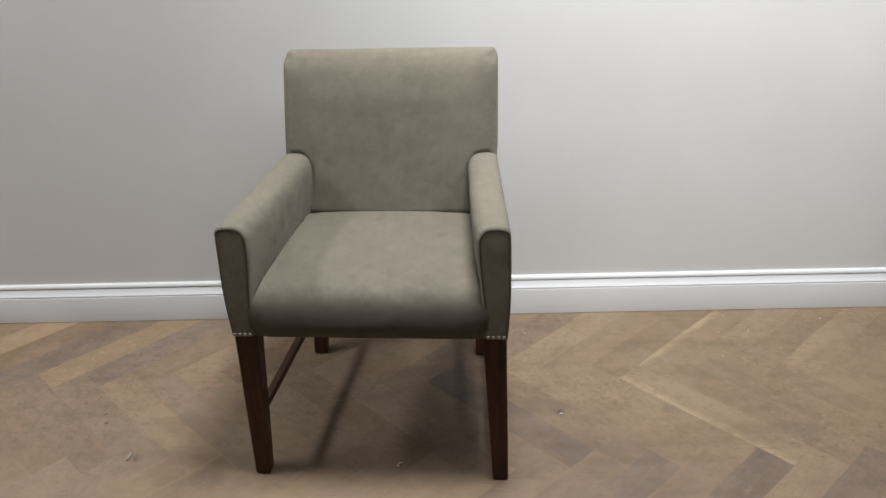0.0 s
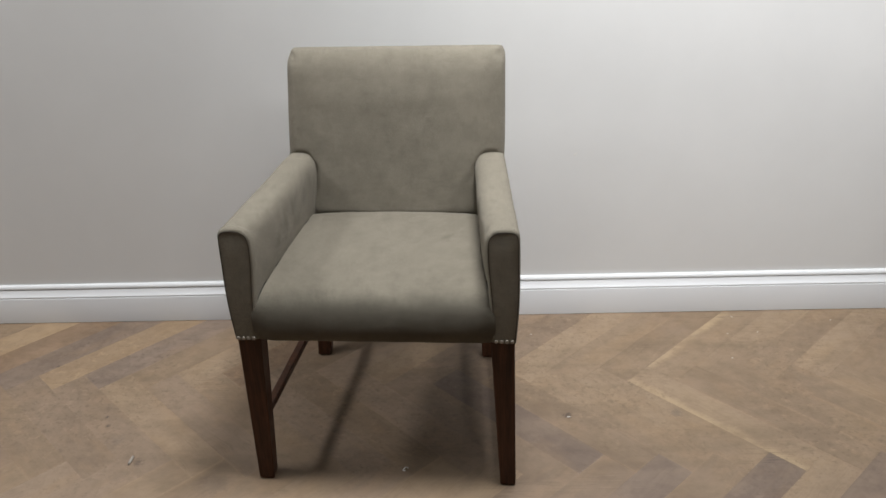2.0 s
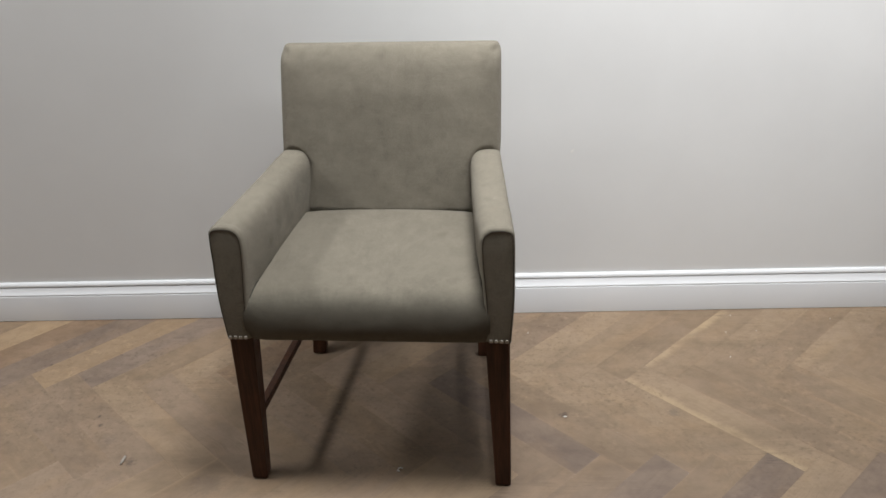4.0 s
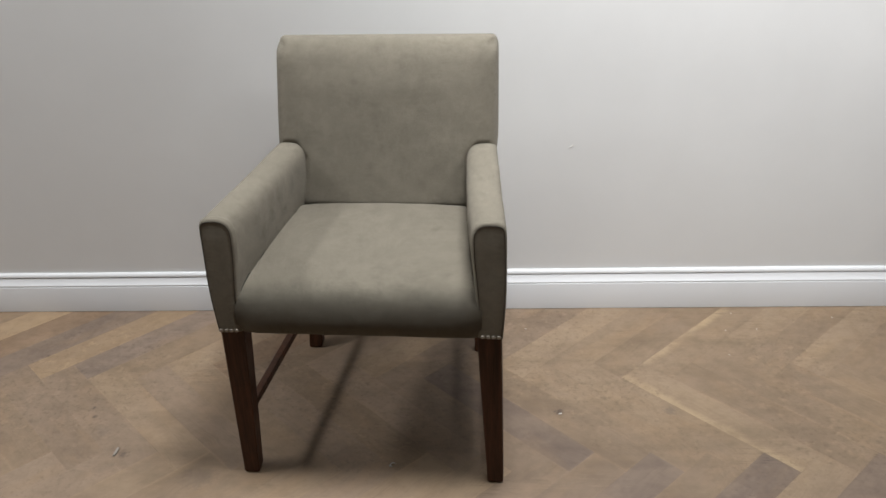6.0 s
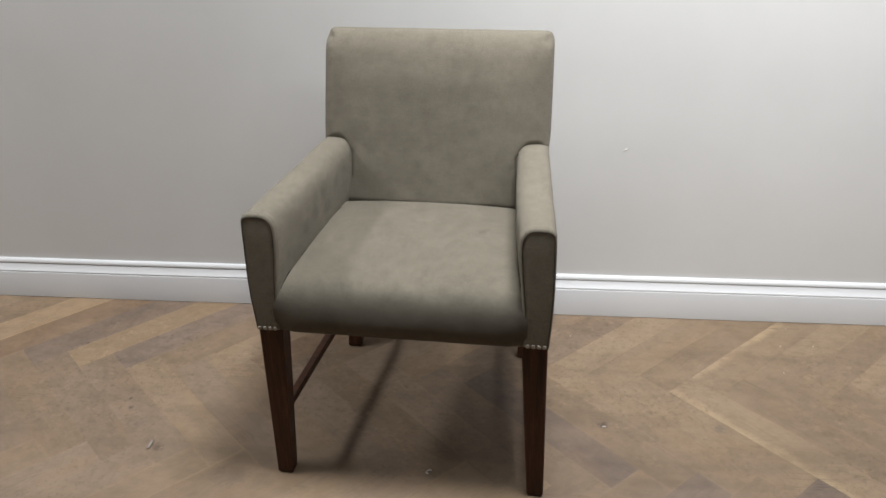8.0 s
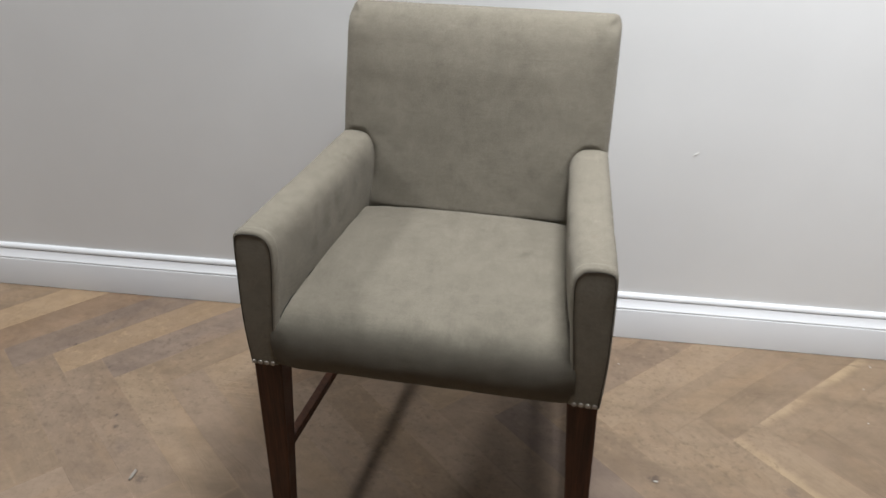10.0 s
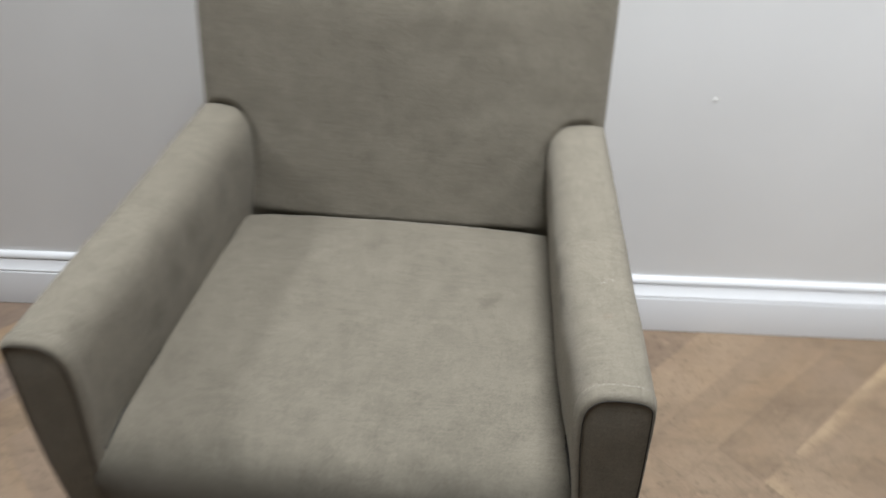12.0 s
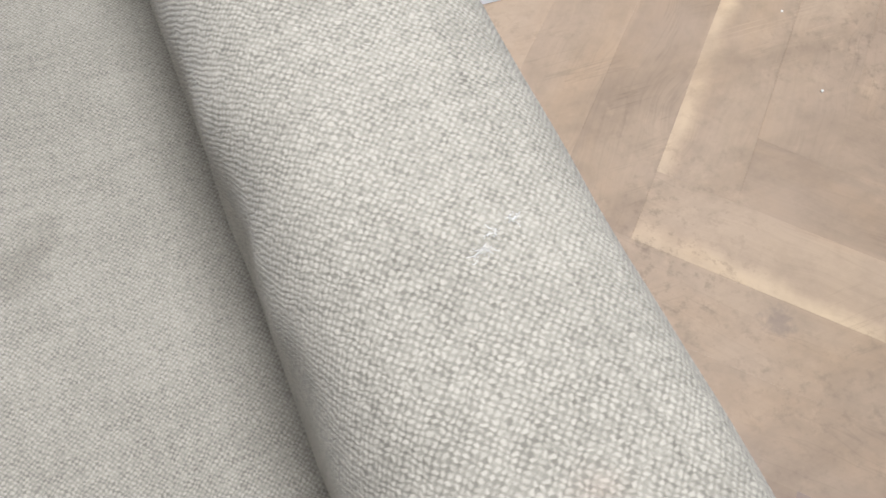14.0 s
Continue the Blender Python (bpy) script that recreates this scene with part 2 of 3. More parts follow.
        rub = node(nt, "ShaderNodeMapRange")
        nt.links.new(ragged_off, rub.inputs[0])
        rub.inputs[1].default_value, rub.inputs[2].default_value, rub.inputs[3].default_value, rub.inputs[4].default_value = -0.003, 0.004, 0.38, 0.0
        where = noise_node(nt, mapping(nt, pos, (1, 1, 1), (2.2, 5.5, 0)), 4.5, 3.0)
        light = math_node(nt, "MULTIPLY", math_node(nt, "MULTIPLY", rub.outputs[0], inside), ramp(nt, where, [(0.48, 0.0), (0.62, 1.0)]))
        dirt = math_node(nt, "MULTIPLY", math_node(nt, "MULTIPLY", rub.outputs[0], inside), ramp(nt, where, [(0.34, 0.35), (0.46, 0.0)]))
        col = mix(nt, light, col, tuple(1.10 * p for p in pale))
        col = mix(nt, dirt, col, tuple(0.55 * d for d in deep))
    # chipped and flaking patches
    worn = ramp(nt, noise_node(nt, mapping(nt, pos, (1, 1, 1), (4.0, 1.7, 0)), 2.6, 4.0, 0.6), [(0.40, 0.0), (0.60, 1.0)])
    chips = ramp(nt, noise_node(nt, mapping(nt, pos, (1, 1, 1), (1.3, 7.7, 0)), 70.0, 6.0, 0.72), [(0.52, 0.0), (0.64, 1.0)])
    flakes = ramp(nt, noise_node(nt, mapping(nt, pos, (1, 1, 1), (9.1, 2.2, 0)), 36.0, 5.0, 0.65), [(0.55, 0.0), (0.68, 1.0)])
    col = mix(nt, math_node(nt, "MULTIPLY", math_node(nt, "MULTIPLY", chips, worn), 0.55), col, tuple(0.62 * d for d in deep))
    col = mix(nt, math_node(nt, "MULTIPLY", math_node(nt, "MULTIPLY", flakes, worn), 0.50), col, tuple(1.12 * p for p in pale))
    # hair cracks along the grain
    crack = noise_node(nt, mapping(nt, warp.outputs[0], (2.2, 52, 1)), 1.0, 2.5, 0.6)
    line = math_node(nt, "SUBTRACT", 1.0, math_node(nt, "MULTIPLY", math_node(nt, "ABSOLUTE", math_node(nt, "SUBTRACT", crack, 0.5)), 60.0))
    here = ramp(nt, noise_node(nt, co, 6.0, 2.0), [(0.46, 0.0), (0.64, 1.0)])
    line = math_node(nt, "MULTIPLY", math_node(nt, "MAXIMUM", line, 0.0), here)
    col = mix(nt, math_node(nt, "MULTIPLY", line, 0.18), col, tuple(0.4 * d for d in deep))
    # long fine scratches across the boards
    for turn, stretch, lo in ((0.5, (1.6, 34, 1), 0.56), (-0.9, (1.2, 30, 1), 0.58)):
        m2 = mapping(nt, pos, stretch)
        m2.node.inputs["Rotation"].default_value = (0, 0, turn)
        m2.node.vector_type = "POINT"
        n2 = noise_node(nt, m2, 1.0, 4.0, 0.6)
        l2 = math_node(nt, "SUBTRACT", 1.0, math_node(nt, "MULTIPLY", math_node(nt, "ABSOLUTE", math_node(nt, "SUBTRACT", n2, 0.5)), 70.0))
        w2 = ramp(nt, noise_node(nt, mapping(nt, pos, (1, 1, 1), (turn * 9, 3, 0)), 4.3, 3.0), [(lo, 0.0), (lo + 0.10, 1.0)])
        l2 = math_node(nt, "MULTIPLY", math_node(nt, "MAXIMUM", l2, 0.0), w2)
        col = mix(nt, math_node(nt, "MULTIPLY", l2, 0.42), col, tuple(0.5 * d for d in deep) if turn > 0 else tuple(1.15 * p for p in pale))
    # knots and bruises, and the painted shade of the hollow by the splinter
    for x, y, radius, depth, tint in marks:
        d = nt.nodes.new("ShaderNodeVectorMath")
        d.operation = "DISTANCE"
        wander = nt.nodes.new("ShaderNodeVectorMath")
        wander.operation = "MULTIPLY_ADD"
        wn = node(nt, "ShaderNodeTexNoise", Scale=110.0, Detail=5.0, Roughness=0.7)
        nt.links.new(pos, wn.inputs["Vector"])
        nt.links.new(wn.outputs["Color"], wander.inputs[0])
        wander.inputs[1].default_value = (radius * 2.2, radius * 2.2, 0)
        nt.links.new(pos, wander.inputs[2])
        nt.links.new(wander.outputs[0], d.inputs[0])
        d.inputs[1].default_value = (x + radius * 1.1, y + radius * 1.1, 0)
        close = node(nt, "ShaderNodeMapRange")
        close.interpolation_type = "SMOOTHSTEP"
        nt.links.new(d.outputs["Value"], close.inputs[0])
        close.inputs[1].default_value, close.inputs[2].default_value = radius * 0.2, radius
        close.inputs[3].default_value, close.inputs[4].default_value = depth, 0.0
        col = mix(nt, close.outputs[0], col, tint)
    nt.links.new(col, b.inputs["Base Color"])
    nt.links.new(ramp(nt, scuff, [(0.3, 0.42), (0.7, 0.64)]), b.inputs["Roughness"])
    b.inputs["Specular IOR Level"].default_value = 0.3
    h = math_node(nt, "MULTIPLY_ADD", scuff, 0.8, fibre)
    h = math_node(nt, "SUBTRACT", h, math_node(nt, "MULTIPLY", line, 0.3))
    nt.links.new(bump(nt, h, 0.22, 0.0010), b.inputs["Normal"])
    return m


def paint(name, colour, rough, relief, dirt=0.05, grain=700.0):
    m, nt, b = material(name)
    pos = nt.nodes.new("ShaderNodeNewGeometry").outputs["Position"]
    roller = noise_node(nt, pos, grain, 3.0, 0.6)
    broad = noise_node(nt, pos, 2.3, 5.0, 0.6)
    dull = tuple(v * (1 - dirt) for v in colour)
    nt.links.new(ramp(nt, broad, [(0.35, dull), (0.65, colour)]), b.inputs["Base Color"])
    nt.links.new(ramp(nt, broad, [(0.3, rough - 0.06), (0.7, rough + 0.06)]), b.inputs["Roughness"])
    h = math_node(nt, "MULTIPLY_ADD", noise_node(nt, pos, 18.0, 3.0), 3.0, roller)
    nt.links.new(bump(nt, h, relief, 0.0008), b.inputs["Normal"])
    return m


def plain(name, colour, rough=0.6, metal=0.0):
    m, nt, b = material(name)
    pos = nt.nodes.new("ShaderNodeTexCoord").outputs["Object"]
    n = noise_node(nt, pos, 260.0, 4.0)
    nt.links.new(ramp(nt, n, [(0.3, tuple(0.75 * c for c in colour)), (0.7, colour)]), b.inputs["Base Color"])
    b.inputs["Roughness"].default_value, b.inputs["Metallic"].default_value = rough, metal
    return m


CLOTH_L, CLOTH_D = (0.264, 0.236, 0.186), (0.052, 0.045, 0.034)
# seat copy of the same cloth, dimmed in colour to offset its bright lighting
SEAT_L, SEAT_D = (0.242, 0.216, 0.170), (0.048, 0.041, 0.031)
cloth = fabric("taupe_weave", CLOTH_L, CLOTH_D)
NAP = (0.58, 0.57, 0.54)
left_cloth = fabric("taupe_weave_left_arm", CLOTH_L, CLOTH_D, [(-0.092, 0.195, 0.034, 0.55, NAP), (-0.075, 0.250, 0.026, 0.45, NAP), (-0.110, 0.140, 0.028, 0.45, NAP),
                                                               (-0.085, 0.330, 0.030, 0.45, NAP), (-0.120, 0.270, 0.030, 0.40, NAP), (-0.070, 0.120, 0.020, 0.35, NAP)])
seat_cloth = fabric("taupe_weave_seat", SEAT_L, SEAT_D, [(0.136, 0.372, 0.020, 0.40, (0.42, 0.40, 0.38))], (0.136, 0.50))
arm_cloth = fabric("taupe_weave_arm", CLOTH_L, CLOTH_D, [(0.002, 0.104, 0.008, 0.22, (0.88, 0.62, 0.55)), (-0.052, 0.200, 0.022, 0.50, NAP), (-0.050, 0.150, 0.016, 0.40, NAP), (-0.056, 0.320, 0.026, 0.40, NAP)], None, 0.0178)
# near-black colour standing in for the shade inside creases
crease = plain("crease_shade", (0.030, 0.027, 0.022), 0.9)
thread = plain("stitch_thread", (0.34, 0.31, 0.255), 0.9)
walnut = timber("dark_walnut", (0.017, 0.0070, 0.0036), (0.096, 0.038, 0.0185))
pewter = plain("aged_pewter", (0.44, 0.40, 0.35), 0.60, 1.0)
black_felt = plain("black_glide", (0.012, 0.011, 0.010), 0.8)
light_stop = plain("black_light_stop", (0.02, 0.02, 0.02), 0.95)
lint_white = plain("white_lint", (0.85, 0.83, 0.78), 0.9)
lint_grey = plain("grey_lint", (0.56, 0.54, 0.50), 0.9)
splinter_wood = plain("splinter_wood", (0.31, 0.275, 0.235), 0.85)
chip_white = plain("pale_chip", (0.62, 0.59, 0.53), 0.8)
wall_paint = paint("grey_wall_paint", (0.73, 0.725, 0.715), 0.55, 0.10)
gloss_white = paint("white_gloss_paint", (0.72, 0.725, 0.735), 0.58, 0.06, 0.04, 240.0)
# unseen walls and ceiling are painted dark to cut bounced fill light
low_bounce_paint = paint("low_bounce_wall_paint", (0.23, 0.226, 0.22), 0.6, 0.10)
ceiling_paint = paint("grey_ceiling_paint", (0.33, 0.323, 0.315), 0.8, 0.08)
subfloor = plain("dark_joint", (0.11, 0.078, 0.055), 0.9)
GRIME = (0.252, 0.184, 0.132)
PURPLE, KNOT_SHADE = (0.105, 0.078, 0.068), (0.075, 0.055, 0.042)
# the third mark paints the shade in the hollow beside the splinter
MARKS = [(0.503, -0.488, 0.016, 0.75, KNOT_SHADE), (0.769, -0.484, 0.022, 0.45, PURPLE), (-0.520, -0.640, 0.018, 0.6, KNOT_SHADE), (-0.550, -0.690, 0.03, 0.25, PURPLE),
         (-0.872, -0.245, 0.006, 0.8, KNOT_SHADE), (-0.655, -0.470, 0.007, 0.8, KNOT_SHADE), (-0.640, -0.505, 0.009, 0.7, KNOT_SHADE), (-0.60, -0.56, 0.03, 0.3, PURPLE), (-0.32, -0.72, 0.05, 0.3, PURPLE)]
OAKS = {
    "tan": oak("oak_tan", (0.300, 0.216, 0.138), (0.190, 0.132, 0.085), GRIME, None, MARKS),
    "warm": oak("oak_warm", (0.285, 0.188, 0.114), (0.172, 0.110, 0.068), GRIME, None, MARKS),
    "pale": oak("oak_pale", (0.400, 0.280, 0.165), (0.260, 0.178, 0.106), GRIME, None, MARKS),
    "grey": oak("oak_grey", (0.228, 0.170, 0.132), (0.142, 0.103, 0.080), GRIME, None, MARKS),
    "dull": oak("oak_dull", (0.268, 0.194, 0.134), (0.182, 0.128, 0.087), GRIME, None, MARKS),
    "sap": oak("oak_sap", (0.300, 0.216, 0.138), (0.190, 0.132, 0.085), GRIME, (0.43, 0.315, 0.19), MARKS),
}


# ---- mesh tools ----
def part(name, bm, mat, parent=None, label="", smooth=True):
    bmesh.ops.recalc_face_normals(bm, faces=bm.faces)
    me = bpy.data.meshes.new(name)
    bm.to_mesh(me)
    bm.free()
    me.materials.append(mat)
    for p in me.polygons:
        p.use_smooth = smooth
    ob = new(name, me)
    if parent is not None:
        ob.parent = parent
    if label:
        tagged(ob, label)
    return ob


def box(bm, lo, hi, bevel=0.0):
    x0, y0, z0 = lo
    x1, y1, z1 = hi
    v = [bm.verts.new(p) for p in ((x0, y0, z0), (x1, y0, z0), (x1, y1, z0), (x0, y1, z0), (x0, y0, z1), (x1, y0, z1), (x1, y1, z1), (x0, y1, z1))]
    fs = [bm.faces.new([v[i] for i in q]) for q in ((0, 3, 2, 1), (4, 5, 6, 7), (0, 1, 5, 4), (1, 2, 6, 5), (2, 3, 7, 6), (3, 0, 4, 7))]
    if bevel:
        edges = list({e for f in fs for e in f.edges})
        bmesh.ops.bevel(bm, geom=edges, offset=bevel, segments=2, profile=0.5, affect="EDGES")


def sheet(bm, rows, closed=False, mid=0, cap_last=False, cap_first=False, origin=(0.0, 0.0)):
    """A skin over rows of points, with a UV map in metres: u along a row from the point of index mid, v from row to row."""
    layer = bm.loops.layers.uv.get("UVMap") or bm.loops.layers.uv.new("UVMap")
    rows = [[Vector(p) for p in r] for r in rows]
    n = len(rows[0])
    us = []
    for r in rows:
        acc = [0.0]
        for i in range(1, n + (1 if closed else 0)):
            acc.append(acc[-1] + (r[i % n] - r[i - 1]).length)
        us.append([a - acc[mid] + origin[0] for a in acc])
    vs = [[origin[1]] * n]
    for k in range(1, len(rows)):
        vs.append([vs[-1][i] + (rows[k][i] - rows[k - 1][i]).length for i in range(n)])
    grid = [[bm.verts.new(p) for p in r] for r in rows]
    for k in range(len(rows) - 1):
        for i in range(n if closed else n - 1):
            j = (i + 1) % n
            f = bm.faces.new((grid[k][i], grid[k][j], grid[k + 1][j], grid[k + 1][i]))
            for loop, (a, c) in zip(f.loops, ((k, i), (k, i + 1), (k + 1, i + 1), (k + 1, i))):
                loop[layer].uv = (us[a][c], vs[a][c % n])
    for flag, row, k in ((cap_first, grid[0], 0), (cap_last, grid[-1], -1)):
        if flag:
            f = bm.faces.new(row)
            for loop in f.loops:
                loop[layer].uv = (loop.vert.co.x, loop.vert.co.y)
    return grid


def tube(bm, path, radius, sides=6, ends=True):
    path = [Vector(p) for p in path]
    rings = []
    for i, p in enumerate(path):
        d = (path[min(i + 1, len(path) - 1)] - path[max(i - 1, 0)]).normalized()
        a = d.orthogonal().normalized() if i == 0 else (rings_axis - d * rings_axis.dot(d)).normalized()
        rings_axis = a
        c = d.cross(a)
        rings.append([bm.verts.new(p + radius * (math.cos(t) * a + math.sin(t) * c)) for t in (2 * math.pi * k / sides for k in range(sides))])
    for r, s in zip(rings, rings[1:]):
        for k in range(sides):
            bm.faces.new((r[k], r[(k + 1) % sides], s[(k + 1) % sides], s[k]))
    if ends:
        bm.faces.new(rings[0][::-1])
        bm.faces.new(rings[-1])


def smooth01(a, b, t):
    t = min(1.0, max(0.0, (t - a) / (b - a)))
    return t * t * (3 - 2 * t)


# ---- room shell ----
X0, X1, Y0 = -3.4, 3.8, -6.0


def slab(name, lo, hi, mat):
    bm = bmesh.new()
    box(bm, lo, hi)
    return tagged(part(name, bm, mat, smooth=False), kind="structure")


tagged(slab("wall_north", (X0, 0.0, -0.05), (X1, 0.15, CEILING), wall_paint), "light grey painted wall with a matt roller finish", "wall")
tagged(slab("wall_south", (X0, Y0 - 0.15, -0.05), (X1, Y0, CEILING), low_bounce_paint), "unseen wall closing the room, painted dark to cut bounced light", "wall")
tagged(slab("wall_west", (X0 - 0.15, Y0 - 0.15, -0.05), (X0, 0.15, CEILING), low_bounce_paint), "unseen side wall, painted dark to cut bounced light", "wall")
tagged(slab("wall_east", (X1, Y0 - 0.15, -0.05), (X1 + 0.15, 0.15, CEILING), low_bounce_paint), "unseen side wall, painted dark to cut bounced light", "wall")
tagged(slab("ceiling", (X0 - 0.15, Y0 - 0.15, CEILING), (X1 + 0.15, 0.15, CEILING + 0.1), ceiling_paint), "unseen ceiling, darkened to cut bounced light", "ceiling")

# skirting board: plain face, small step, band, groove and rounded cap
bm = bmesh.new()
SKIRT = [(0.0, 0.0015), (-0.0222, 0.0015), (-0.0225, 0.0810), (-0.0216, 0.0832), (-0.0190, 0.0838), (-0.0186, 0.0856), (-0.0206, 0.0862), (-0.0204, 0.0884),
         (-0.0180, 0.0912), (-0.0152, 0.0950), (-0.0124, 0.0998), (-0.0103, 0.1046), (-0.0097, 0.1066), (-0.0062, 0.1072), (-0.0062, 0.1094), (-0.0106, 0.1100),
         (-0.0108, 0.1120), (-0.0097, 0.1158), (-0.0074, 0.1192), (-0.0044, 0.1209), (0.0, 0.1210)]
sheet(bm, [[(x, y, z + 0.0006 * noise.noise((x * 3, 0, 0))) for y, z in SKIRT] for x in [X0 + i * (X1 - X0) / 60 for i in range(61)]])
skirting = tagged(part("baseboard", bm, gloss_white), "white gloss-painted moulded skirting board along the wall", "baseboard", kind="structure")
mod = skirting.modifiers.new("bevel", "EDGE_SPLIT")
mod.split_angle = radians(32)

# ---- the armchair: x to its own right, y to its back ----
chair = tagged(new("armchair"), "taupe woven-linen upholstered armchair on dark walnut legs, standing on the floor", "armchair")
chair.matrix_world = pose(0.0722, -0.7169, 0, 0, 0, -3.2)


def lerp(a, b, t):
    return a + (b - a) * t


def crumple(p, amount):
    """Slight unevenness of stuffed cloth."""
    return amount * (noise.noise((p[0] * 14, p[1] * 14, p[2] * 14)) + 0.5 * noise.noise((p[0] * 37 + 5, p[1] * 37, p[2] * 37)))


# seat
def arm_inner(y):
    """How far from the middle the arm's inner face stands at the seat's height."""
    return 0.296 - 0.037 * max(0.0, y) / 0.485 - lerp(0.0655, 0.0740, smooth01(-0.02, 0.16, y)) + 0.0100


def seat_rows():
    profile = [(0.030, 0.3790), (0.003, 0.3786), (-0.002, 0.3830), (-0.0050, 0.394), (-0.0068, 0.408), (-0.0068, 0.424), (-0.0050, 0.4395), (-0.0005, 0.4525), (0.0075, 0.4632),
               (0.019, 0.4714), (0.034, 0.4775), (0.056, 0.4828), (0.085, 0.4868), (0.118, 0.4896), (0.150, 0.4914), (0.20, 0.4925), (0.25, 0.4917), (0.30, 0.4895),
               (0.34, 0.4873), (0.37, 0.4846), (0.3895, 0.4824), (0.3985, 0.4796), (0.4030, 0.4740), (0.4050, 0.464), (0.4060, 0.45), (0.4065, 0.42)]
    fine = []
    for (y0, z0), (y1, z1) in zip(profile, profile[1:]):
        fine += [(lerp(y0, y1, k / 2), lerp(z0, z1, k / 2)) for k in range(2)]
    fine.append(profile[-1])
    rows = []
    for y, z in fine:
        half = 0.249 + 0.007 * smooth01(0.02, 0.08, y) - 0.050 * max(0.0, y) / 0.42
        row = []
        for i in range(-60, 61):
            t = i / 60
            x = t * half
            top = smooth01(0.40, 0.47, z)
            side = arm_inner(y)
            dz = top * (0.006 * (1 - t * t) - 0.0015 * smooth01(0.80, 0.95, abs(t)) - 0.008 * smooth01(side - 0.0025, side + 0.0025, abs(x)) * smooth01(-0.004, 0.090, y))
            dy = -0.004 * (1 - t * t) * (1 - top) * smooth01(0.38, 0.41, z) + 0.0035 * smooth01(0.84, 0.97, abs(t)) * (1 - top)
            dy -= 0.003 * smooth01(0.72, 0.96, abs(t)) * math.exp(-((z - 0.464) / 0.013) ** 2)
            p = (x, y + dy, z + dz)
            bulk = crumple(p, 0.0016)
            row.append((x, y + dy - bulk * (1 - top), z + dz + bulk * top))
        rows.append(row)
    return rows


bm = bmesh.new()
rows = seat_rows()
sheet(bm, rows, mid=60)
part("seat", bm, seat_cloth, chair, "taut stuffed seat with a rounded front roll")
# dark cords added for the shade in the creases between seat and arms
for s in (-1, 1):
    path = []
    for row in rows:
        p = min(row, key=lambda q: abs(s * q[0] - arm_inner(q[1]) + 0.0006))
        if p[2] > 0.468 and p[1] < 0.395:
            path.append((s * (arm_inner(p[1]) - 0.0016), p[1], p[2] + 0.0006))
    bm = bmesh.new()
    tube(bm, path, 0.0014, 6)
    part("crease_cord", bm, crease, chair, "dark cord added for the shade in the crease between seat and arm")
# unseen panel, added so that no light leaks down through the seat
bm = bmesh.new()
box(bm, (-0.232, 0.02, 0.379), (0.232, 0.54, 0.384))
part("light_stop", bm, light_stop, chair, "unseen black panel under the seat, added to block light", smooth=False)


# arms
def arm_section(y, inset=0.0):
    """Points (x, z) of a right arm's section, from the foot of its inner face over the crown to the foot of its outer face."""
    t = max(0.0, y) / 0.485
    outer, thick = 0.2960 + 0.0015 * smooth01(0.0, 0.05, y) * (1 - smooth01(0.06, 0.25, y)) - 0.037 * t, lerp(0.0655, 0.0740, smooth01(-0.02, 0.16, y)) - 0.002 * smooth01(0.25, 0.48, y)
    outer, thick = outer - 0.6 * inset, thick - 1.6 * inset
    mid, h = outer - thick / 2, thick / 2
    crown = 0.6345 - 0.0190 * t - inset
    pts = []
    b_in, b_out = 0.040 - inset, 0.026 - inset
    tuck = 0.009
    for k in range(8):
        q = k / 8
        z = lerp(0.384, crown - b_in, q)
        pts.append((mid - h + tuck * (1 - smooth01(0.25, 1.0, q)) + (0.005 * smooth01(0.03, 0.08, y) if k < 4 else 0.0), z))
    for k in range(13):
        a = math.pi * (1 - k / 12)
        b, n = (b_in, 2.5) if k < 6 else (b_out, 3.4)
        ca, sa = math.cos(a), math.sin(a)
        pts.append((mid + h * math.copysign(abs(ca) ** (2 / n), ca), crown - b + b * abs(sa) ** (2 / n)))
    for k in range(1, 10):
        z = lerp(crown - b_out, 0.382, k / 9)
        pts.append((mid + h - (0.0060 + 0.010 * t) * (k / 9) + 0.004 * (1 - t) * math.sin(math.pi * k / 9), z))
    return pts


